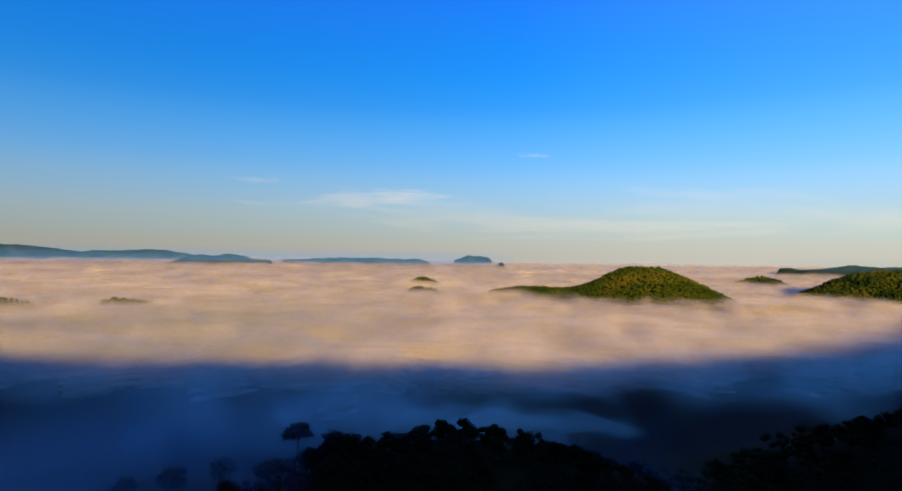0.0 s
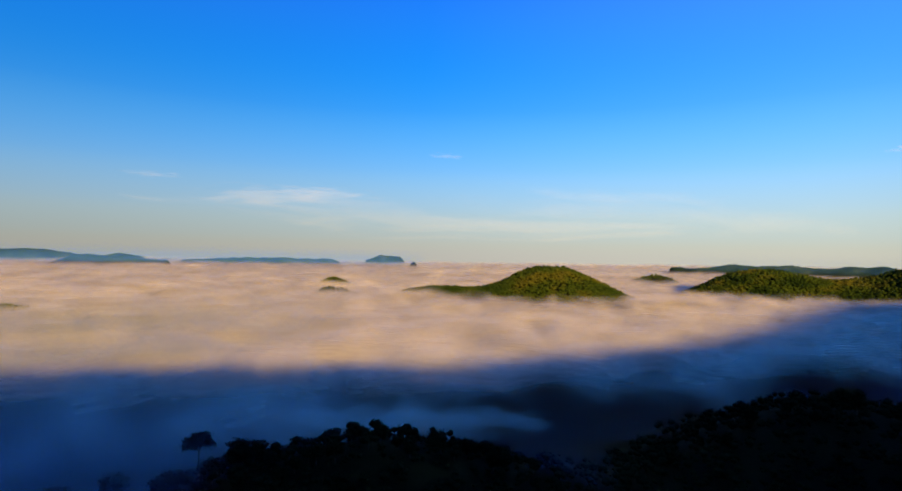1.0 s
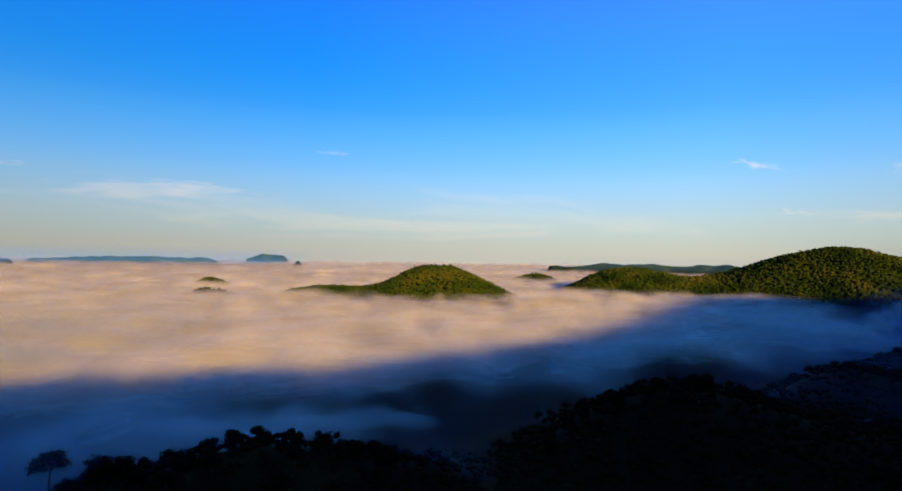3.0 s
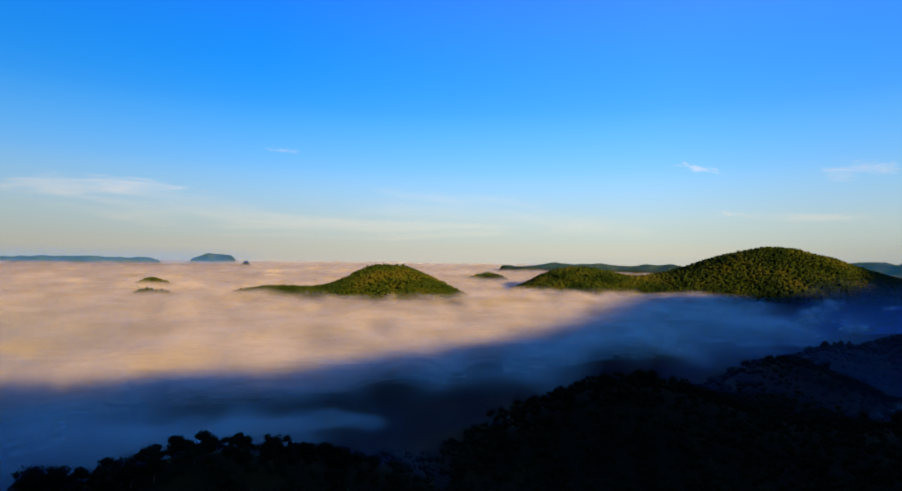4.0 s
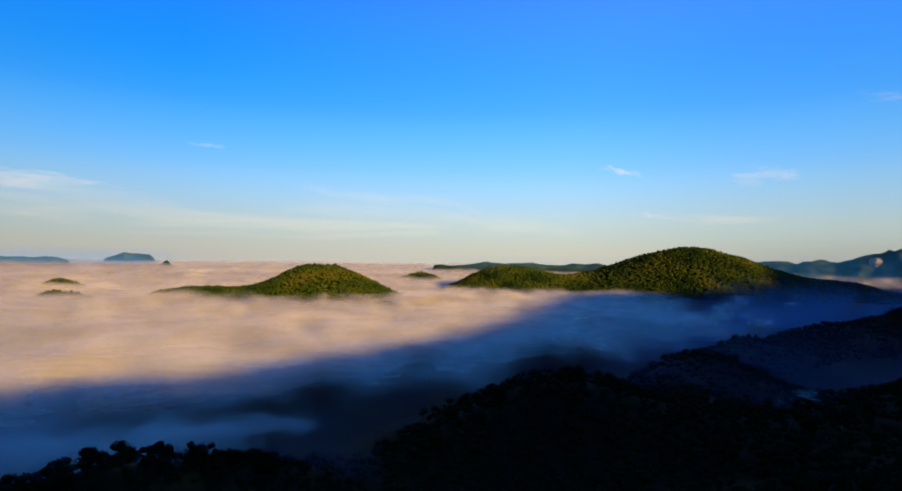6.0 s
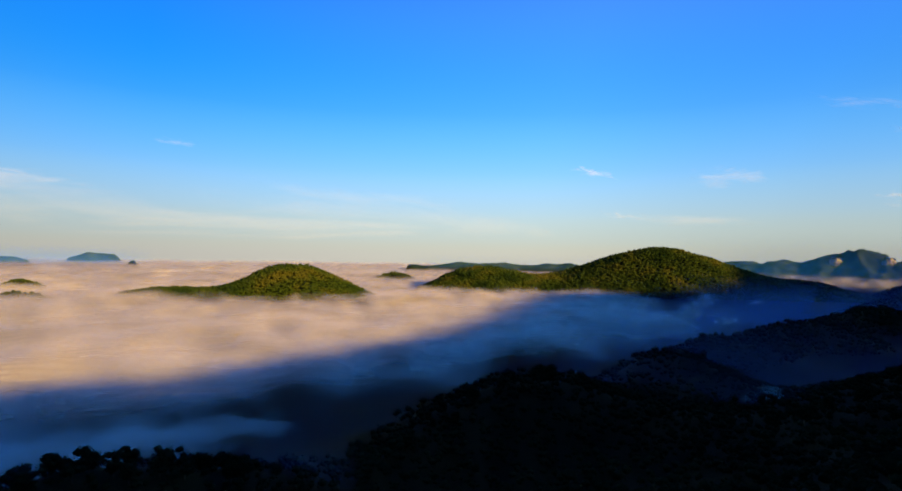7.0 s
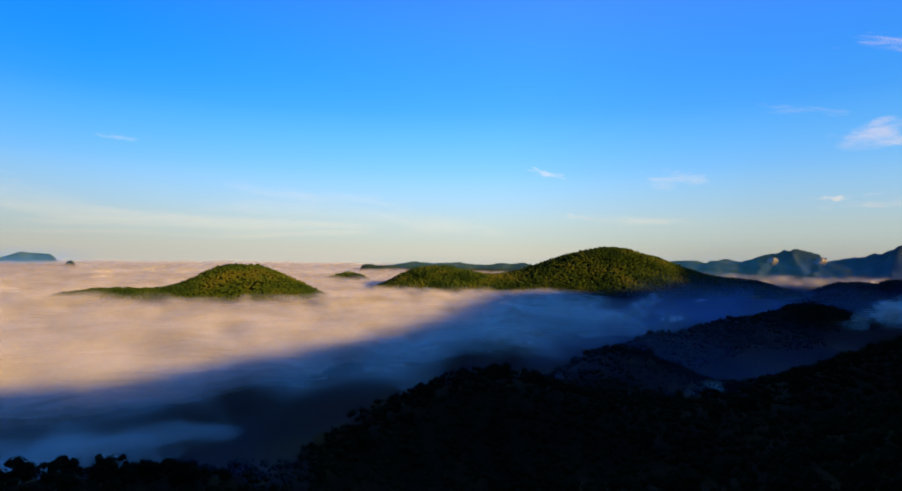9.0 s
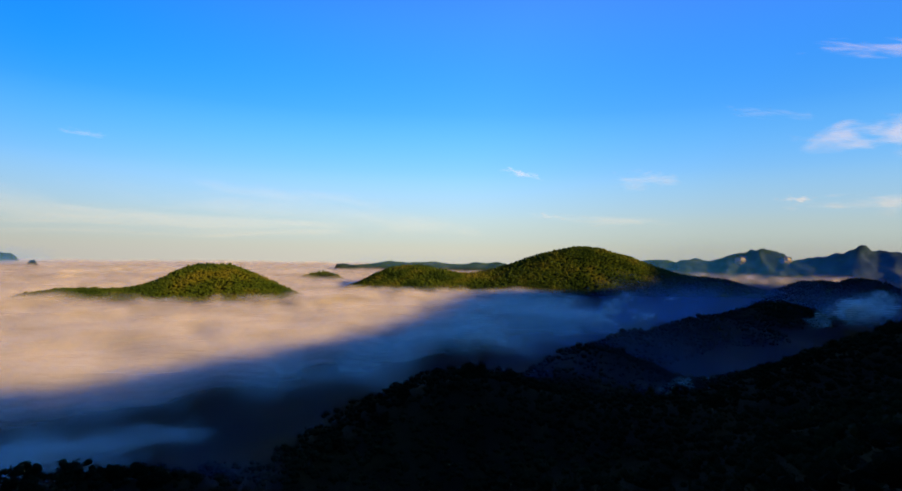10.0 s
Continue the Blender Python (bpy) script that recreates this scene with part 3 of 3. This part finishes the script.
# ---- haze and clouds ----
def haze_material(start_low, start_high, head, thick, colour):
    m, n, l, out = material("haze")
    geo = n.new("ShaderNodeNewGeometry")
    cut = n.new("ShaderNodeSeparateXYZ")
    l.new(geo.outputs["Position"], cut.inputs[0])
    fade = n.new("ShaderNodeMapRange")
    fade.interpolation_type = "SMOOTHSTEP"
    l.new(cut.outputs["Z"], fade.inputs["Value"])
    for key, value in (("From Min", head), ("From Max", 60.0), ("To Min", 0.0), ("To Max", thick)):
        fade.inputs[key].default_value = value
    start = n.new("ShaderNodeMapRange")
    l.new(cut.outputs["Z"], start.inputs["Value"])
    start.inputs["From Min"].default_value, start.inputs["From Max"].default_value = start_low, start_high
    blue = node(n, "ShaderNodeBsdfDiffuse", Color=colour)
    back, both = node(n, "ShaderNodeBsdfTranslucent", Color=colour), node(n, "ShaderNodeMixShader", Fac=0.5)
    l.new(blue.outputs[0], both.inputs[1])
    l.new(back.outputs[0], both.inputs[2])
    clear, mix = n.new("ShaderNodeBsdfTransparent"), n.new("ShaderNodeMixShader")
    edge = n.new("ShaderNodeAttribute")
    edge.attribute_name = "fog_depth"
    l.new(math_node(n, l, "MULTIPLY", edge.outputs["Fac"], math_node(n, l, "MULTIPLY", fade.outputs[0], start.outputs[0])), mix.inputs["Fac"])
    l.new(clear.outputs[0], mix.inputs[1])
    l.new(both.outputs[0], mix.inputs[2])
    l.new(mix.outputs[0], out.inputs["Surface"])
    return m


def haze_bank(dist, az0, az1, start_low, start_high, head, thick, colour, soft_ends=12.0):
    """An added curved sheet, its blue colour standing in for haze before far ranges."""
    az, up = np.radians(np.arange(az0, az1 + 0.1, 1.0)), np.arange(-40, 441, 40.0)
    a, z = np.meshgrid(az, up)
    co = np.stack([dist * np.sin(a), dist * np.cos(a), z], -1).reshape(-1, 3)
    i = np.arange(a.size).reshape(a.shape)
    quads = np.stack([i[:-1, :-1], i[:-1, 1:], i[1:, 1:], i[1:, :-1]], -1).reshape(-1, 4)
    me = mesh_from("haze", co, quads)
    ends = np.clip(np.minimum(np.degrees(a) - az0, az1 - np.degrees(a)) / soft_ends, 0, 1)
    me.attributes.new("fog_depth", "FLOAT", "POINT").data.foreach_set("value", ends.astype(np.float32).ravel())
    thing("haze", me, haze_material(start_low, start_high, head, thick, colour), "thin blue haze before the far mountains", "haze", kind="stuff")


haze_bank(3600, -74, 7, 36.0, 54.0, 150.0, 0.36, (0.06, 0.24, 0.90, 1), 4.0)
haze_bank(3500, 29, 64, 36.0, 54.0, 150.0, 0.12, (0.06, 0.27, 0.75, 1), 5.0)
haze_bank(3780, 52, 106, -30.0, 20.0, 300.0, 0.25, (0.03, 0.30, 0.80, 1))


def mist_or_dim_material(name, foot, head, thick, colour):
    """Mist of the shade and added dimming sheets, thinning upwards, with drifting gaps."""
    m, n, l, out = material(name)
    geo = n.new("ShaderNodeNewGeometry")
    cut = n.new("ShaderNodeSeparateXYZ")
    l.new(geo.outputs["Position"], cut.inputs[0])
    drift = node(n, "ShaderNodeTexNoise", Scale=0.012, Detail=5.0, Roughness=0.55, Distortion=0.6)
    l.new(geo.outputs["Position"], drift.inputs["Vector"])
    fade = n.new("ShaderNodeMapRange")
    fade.interpolation_type = "SMOOTHSTEP"
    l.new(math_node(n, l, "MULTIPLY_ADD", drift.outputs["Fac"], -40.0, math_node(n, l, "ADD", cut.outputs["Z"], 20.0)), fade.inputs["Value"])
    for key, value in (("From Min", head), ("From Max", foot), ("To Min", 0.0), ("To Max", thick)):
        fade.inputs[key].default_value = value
    edge = n.new("ShaderNodeAttribute")
    edge.attribute_name = "fog_depth"
    white = node(n, "ShaderNodeBsdfDiffuse", Color=colour)
    clear, mix = n.new("ShaderNodeBsdfTransparent"), n.new("ShaderNodeMixShader")
    l.new(math_node(n, l, "MULTIPLY", fade.outputs[0], edge.outputs["Fac"]), mix.inputs["Fac"])
    l.new(clear.outputs[0], mix.inputs[1])
    l.new(white.outputs[0], mix.inputs[2])
    l.new(mix.outputs[0], out.inputs["Surface"])
    return m


# default mist colour holds the blue that skylight gives in the shade
def mist_or_dim_bank(dist, az0, az1, foot, head, thick, colour=(0.36, 0.52, 0.76, 1)):
    """A bank of mist or dimming sheet across the valley, fading out at both ends."""
    az, up = np.linspace(az0, az1, 25), np.linspace(-40, head + 20, 9)
    a, z = np.meshgrid(az, up)
    d = dist + 25 * np.sin(np.radians(a * 9))
    mist_or_dim_sheet(d * np.sin(np.radians(a)), d * np.cos(np.radians(a)), z, (a - az0) / (az1 - az0), foot, head, thick, colour)


def mist_line(x0, y0, x1, y1, foot, head, thick, colour=(0.36, 0.52, 0.76, 1)):
    """A bank of mist along a straight valley."""
    a, z = np.meshgrid(np.linspace(0, 1, 25), np.linspace(-40, head + 20, 9))
    mist_or_dim_sheet(x0 + (x1 - x0) * a, y0 + (y1 - y0) * a + 12 * np.sin(a * 11), z, a, foot, head, thick, colour)


def mist_or_dim_sheet(x, y, z, a, foot, head, thick, colour):
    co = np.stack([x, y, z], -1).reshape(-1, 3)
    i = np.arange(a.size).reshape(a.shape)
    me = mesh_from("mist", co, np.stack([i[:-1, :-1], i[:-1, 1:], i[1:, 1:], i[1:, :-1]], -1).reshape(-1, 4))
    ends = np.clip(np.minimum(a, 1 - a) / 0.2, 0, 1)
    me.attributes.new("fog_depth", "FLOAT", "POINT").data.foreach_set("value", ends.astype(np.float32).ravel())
    thing("mist", me, mist_or_dim_material("mist", foot, head, thick, colour), "thin mist sheet, blue in the valley, dark where added to dim lit fog", "mist", kind="stuff")


mist_or_dim_bank(350, -58, 0, -10, 34, 0.22)
mist_or_dim_bank(410, -60, 2, -14, 26, 0.2)
mist_or_dim_bank(312, -44, -9, -14, 30, 0.16)
mist_or_dim_bank(285, -48, -13, -16, 30, 0.2)
mist_or_dim_bank(296, -10, 26, -16, 22, 0.13)
# added dark sheets: the lit fog's mauve dimming is put into their colour
mist_or_dim_bank(640, -76, -2, -5, 50, 0.30, (0.06, 0.085, 0.15, 1))
mist_or_dim_bank(900, -76, 0, 0, 66, 0.24, (0.06, 0.085, 0.15, 1))
mist_or_dim_bank(450, 0, 60, -20, 30, 0.05)
# stronger skylight blue, put into the colour of the mist between the ridges
SKYLIT_MIST = (0.20, 0.42, 0.86, 1)
mist_or_dim_bank(490, 34, 70, -20, 40, 0.07, SKYLIT_MIST)
mist_or_dim_bank(690, 50, 98, -20, 56, 0.13, SKYLIT_MIST)
mist_or_dim_bank(1420, 56, 98, -10, 85, 0.28, SKYLIT_MIST)
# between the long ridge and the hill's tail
mist_line(480, 480, 2300, 600, -20, 46, 0.32, SKYLIT_MIST)
mist_line(760, 610, 2500, 820, -10, 60, 0.28, SKYLIT_MIST)


# ---- loose rolls of fog ----
def puff_material():
    m, n, l, out = material("fog_roll")
    at, who = n.new("ShaderNodeTexCoord"), n.new("ShaderNodeObjectInfo")
    far = n.new("ShaderNodeVectorMath")
    far.operation = "LENGTH"
    l.new(at.outputs["Object"], far.inputs[0])
    shift = n.new("ShaderNodeCombineXYZ")
    l.new(math_node(n, l, "MULTIPLY", who.outputs["Random"], 70.0), shift.inputs[0])
    place = node(n, "ShaderNodeMapping", Scale=(1.0, 1.0, 0.6))
    l.new(at.outputs["Object"], place.inputs["Vector"])
    l.new(shift.outputs[0], place.inputs["Location"])
    curl = node(n, "ShaderNodeTexNoise", Scale=2.0, Detail=3.0, Roughness=0.55)
    l.new(place.outputs[0], curl.inputs["Vector"])
    body = math_node(n, l, "SUBTRACT", math_node(n, l, "MULTIPLY_ADD", curl.outputs["Fac"], 2.4, -0.35), far.outputs["Value"])
    soft = n.new("ShaderNodeMapRange")
    soft.interpolation_type = "SMOOTHSTEP"
    l.new(body, soft.inputs["Value"])
    soft.inputs["From Max"].default_value = 0.7
    thick = n.new("ShaderNodeAttribute")
    thick.attribute_type, thick.attribute_name = "OBJECT", "thickness"
    white = node(n, "ShaderNodeBsdfDiffuse", Color=FOG_WHITE)
    back, both = node(n, "ShaderNodeBsdfTranslucent", Color=FOG_WHITE), node(n, "ShaderNodeMixShader", Fac=0.3)
    l.new(white.outputs[0], both.inputs[1])
    l.new(back.outputs[0], both.inputs[2])
    clear, mix = n.new("ShaderNodeBsdfTransparent"), n.new("ShaderNodeMixShader")
    l.new(math_node(n, l, "MULTIPLY", soft.outputs[0], thick.outputs["Fac"]), mix.inputs["Fac"])
    l.new(clear.outputs[0], mix.inputs[1])
    l.new(both.outputs[0], mix.inputs[2])
    l.new(mix.outputs[0], out.inputs["Surface"])
    return m


def puff_mesh(levels=13):
    """A roll of fog about a unit in radius: levels of droplets, one over another, domed a little."""
    co, tri, base = [], [], 0
    for z in np.linspace(-0.7, 0.9, levels):
        r = math.sqrt(max(0.05, 1.1 - z * z))
        for ring in (0.0, 0.5, 1.0):
            for k in range(12):
                a = k * math.pi / 6
                co.append((ring * r * math.cos(a), ring * r * math.sin(a), z - 0.12 * ring))
        for ring in (0, 1):
            for k in range(12):
                p, q = base + ring * 12 + k, base + ring * 12 + (k + 1) % 12
                tri += [(p, q, q + 12), (p, q + 12, p + 12)] if ring else [(p, q + 12, p + 12)]
        base += 36
    return mesh_from("fog_roll", np.array(co), np.array(tri))


PUFF_MESH = puff_mesh()
PUFF_MESH.materials.append(puff_material())


def roll(x, y, z, long, wide, high, thickness, turn=0.0):
    ob = new("fog_roll", PUFF_MESH)
    ob.matrix_world = pose(x, y, z, 0, 0, turn) @ Matrix.Diagonal((long, wide, high, 1))
    ob["thickness"] = thickness
    tagged(ob, "soft roll of fog drifting over the valley", "fog", kind="stuff")


drift = random.Random(9)
# against the feet of the three hills, lit by the sun
for cx, cy, along, across, turn, first, last, count in ((527, 1506, 350, 175, -19, 195, 350, 15), (1244, 1610, 280, 190, -38, 195, 300, 9), (1708, 1205, 480, 285, -55, 200, 330, 14), (200, 1559, 180, 110, -9, 180, 300, 6)):
    for k in range(count):
        a, t = radians(first + (last - first) * (k + drift.uniform(-0.3, 0.3)) / count), radians(turn)
        u, v = along * math.cos(a) * drift.uniform(0.92, 1.1), across * math.sin(a) * drift.uniform(0.92, 1.1)
        roll(cx + u * math.cos(t) - v * math.sin(t), cy + u * math.sin(t) + v * math.cos(t), drift.uniform(-7, 1), drift.uniform(40, 80), drift.uniform(28, 50), drift.uniform(9, 17), drift.uniform(0.09, 0.19), turn + drift.uniform(-20, 20))
# heaped up in the gap between the hills
for x, y, size in ((560, 1245, 60), (620, 1180, 55), (700, 1230, 70), (770, 1310, 75), (830, 1250, 60), (900, 1390, 80), (1000, 1330, 70), (1080, 1400, 60)):
    roll(x, y, drift.uniform(-1, 4), size, size * 0.6, size * 0.26, 0.17, drift.uniform(-50, -10))
# in the shade before the large hill
for x, y, z, size in ((844, 575, 2, 58), (915, 505, 4, 46), (870, 690, 2, 75), (880, 820, 2, 90), (1290, 775, 5, 75), (640, 640, -3, 90), (1010, 640, 0, 60), (760, 760, 0, 90), (1120, 700, 3, 50), (560, 560, -5, 80), (1390, 700, 6, 40)):
    roll(x, y, z, size, size * 0.6, size * 0.3, 0.34, drift.uniform(-40, 10))
# behind the near flank and over the near spurs
for x, y, z, size, thick in ((1250, 262, 13, 130, 0.95), (1683, 325, 16, 130, 0.5), (1440, 300, 13, 130, 0.8), (1120, 292, 2, 60, 0.15), (35, 352, -4, 70, 0.22), (80, 366, -7, 55, 0.14), (-60, 368, -8, 80, 0.14), (0, 378, -9, 75, 0.12), (470, 215, -4, 44, 0.11), (390, 262, -10, 30, 0.08)):
    roll(x, y, z, size, size * 0.45, size * 0.22, thick * 0.85, drift.uniform(-15, 15))


# ---- clouds ----
def cloud_material():
    m, n, l, out = material("cloud")
    at, who = n.new("ShaderNodeTexCoord"), n.new("ShaderNodeObjectInfo")
    far = n.new("ShaderNodeVectorMath")
    far.operation = "LENGTH"
    l.new(at.outputs["Object"], far.inputs[0])
    shift = n.new("ShaderNodeCombineXYZ")
    l.new(math_node(n, l, "MULTIPLY", who.outputs["Random"], 90.0), shift.inputs[1])
    place = node(n, "ShaderNodeMapping", Scale=(1.6, 1.0, 1.1))
    l.new(at.outputs["Object"], place.inputs["Vector"])
    l.new(shift.outputs[0], place.inputs["Location"])
    wisp = node(n, "ShaderNodeTexNoise", Scale=1.4, Detail=3.0, Roughness=0.5, Distortion=0.5)
    l.new(place.outputs[0], wisp.inputs["Vector"])
    body = math_node(n, l, "SUBTRACT", math_node(n, l, "MULTIPLY_ADD", wisp.outputs["Fac"], 2.6, -0.4), far.outputs["Value"])
    soft = n.new("ShaderNodeMapRange")
    soft.interpolation_type = "SMOOTHSTEP"
    l.new(body, soft.inputs["Value"])
    thick = n.new("ShaderNodeAttribute")
    thick.attribute_type, thick.attribute_name = "OBJECT", "thickness"
    alpha = math_node(n, l, "MULTIPLY", soft.outputs[0], thick.outputs["Fac"])
    white = node(n, "ShaderNodeBsdfDiffuse", Color=(0.92, 0.87, 0.85, 1))
    back, both = node(n, "ShaderNodeBsdfTranslucent", Color=(0.92, 0.87, 0.85, 1)), node(n, "ShaderNodeMixShader", Fac=0.5)
    l.new(white.outputs[0], both.inputs[1])
    l.new(back.outputs[0], both.inputs[2])
    clear, mix = n.new("ShaderNodeBsdfTransparent"), n.new("ShaderNodeMixShader")
    l.new(alpha, mix.inputs["Fac"])
    l.new(clear.outputs[0], mix.inputs[1])
    l.new(both.outputs[0], mix.inputs[2])
    l.new(mix.outputs[0], out.inputs["Surface"])
    return m


CLOUD = cloud_material()
cu, cv = np.meshgrid(np.linspace(-1.2, 1.2, 13), np.linspace(-1.2, 1.2, 7))
ci = np.arange(cu.size).reshape(cu.shape)
CLOUD_MESH = mesh_from("cloud", np.stack([cu, 0.05 * (cu**2 + cv**2), cv], -1).reshape(-1, 3),
                       np.stack([ci[:-1, :-1], ci[:-1, 1:], ci[1:, 1:], ci[1:, :-1]], -1).reshape(-1, 4))
CLOUD_MESH.materials.append(CLOUD)


def cloud(label, az, up, wide, high, thickness, tilt=0.0):
    """A thin cloud in a bearing from the lookout; up, wide and high in degrees of the sky."""
    d = 4300.0
    x, y = polar(az, d)
    ob = new("cloud", CLOUD_MESH)
    turn = (SUN_AZIMUTH - az - 180) / 2  # half turned to the sun
    ob.matrix_world = pose(x, y, EYE + d * math.tan(radians(up)), 0, tilt, -az - turn) @ Matrix.Diagonal((d * math.radians(wide) / 2 / math.cos(radians(turn)), 200, d * math.radians(high) / 2, 1))
    ob["thickness"] = thickness
    tagged(ob, label, "cloud", "clouds in the morning sky")


WISP, BANK, PUFF = "thin pale wisp of cloud in the blue sky", "faint long streak of cloud above the horizon", "small white sunlit cloud in the blue sky"
cloud(WISP, -8.6, 5.7, 21, 2.6, 0.07, -1)
cloud(WISP, -4.0, 6.2, 13, 1.4, 0.08, 2)
cloud(WISP, -19.0, 7.0, 6, 0.8, 0.06)
cloud(BANK, -2.0, 4.2, 40, 4.0, 0.045, 2)
cloud(BANK, 19.0, 2.9, 44, 2.6, 0.055)
cloud(BANK, 30.0, 4.6, 36, 5.0, 0.05, 3)
cloud(WISP, 8.2, 10.2, 4, 0.8, 0.06)
cloud(WISP, 49.0, 8.7, 4.6, 1.1, 0.16, 8)
cloud(PUFF, 61.2, 7.9, 7.5, 2.2, 0.10, -6)
cloud(WISP, 51.5, 4.45, 4.4, 1.0, 0.12, 5)
cloud(BANK, 58.0, 4.0, 14, 1.2, 0.08)
cloud(PUFF, 80.6, 10.5, 14, 4.0, 0.24, -4)
cloud(PUFF, 81.0, 16.9, 11, 2.0, 0.16, -2)
cloud(PUFF, 80.4, 5.2, 13, 2.0, 0.17, -5)
cloud(PUFF, 73.7, 5.6, 3.0, 0.9, 0.18)
cloud(WISP, 71.4, 13.3, 9, 1.2, 0.05)
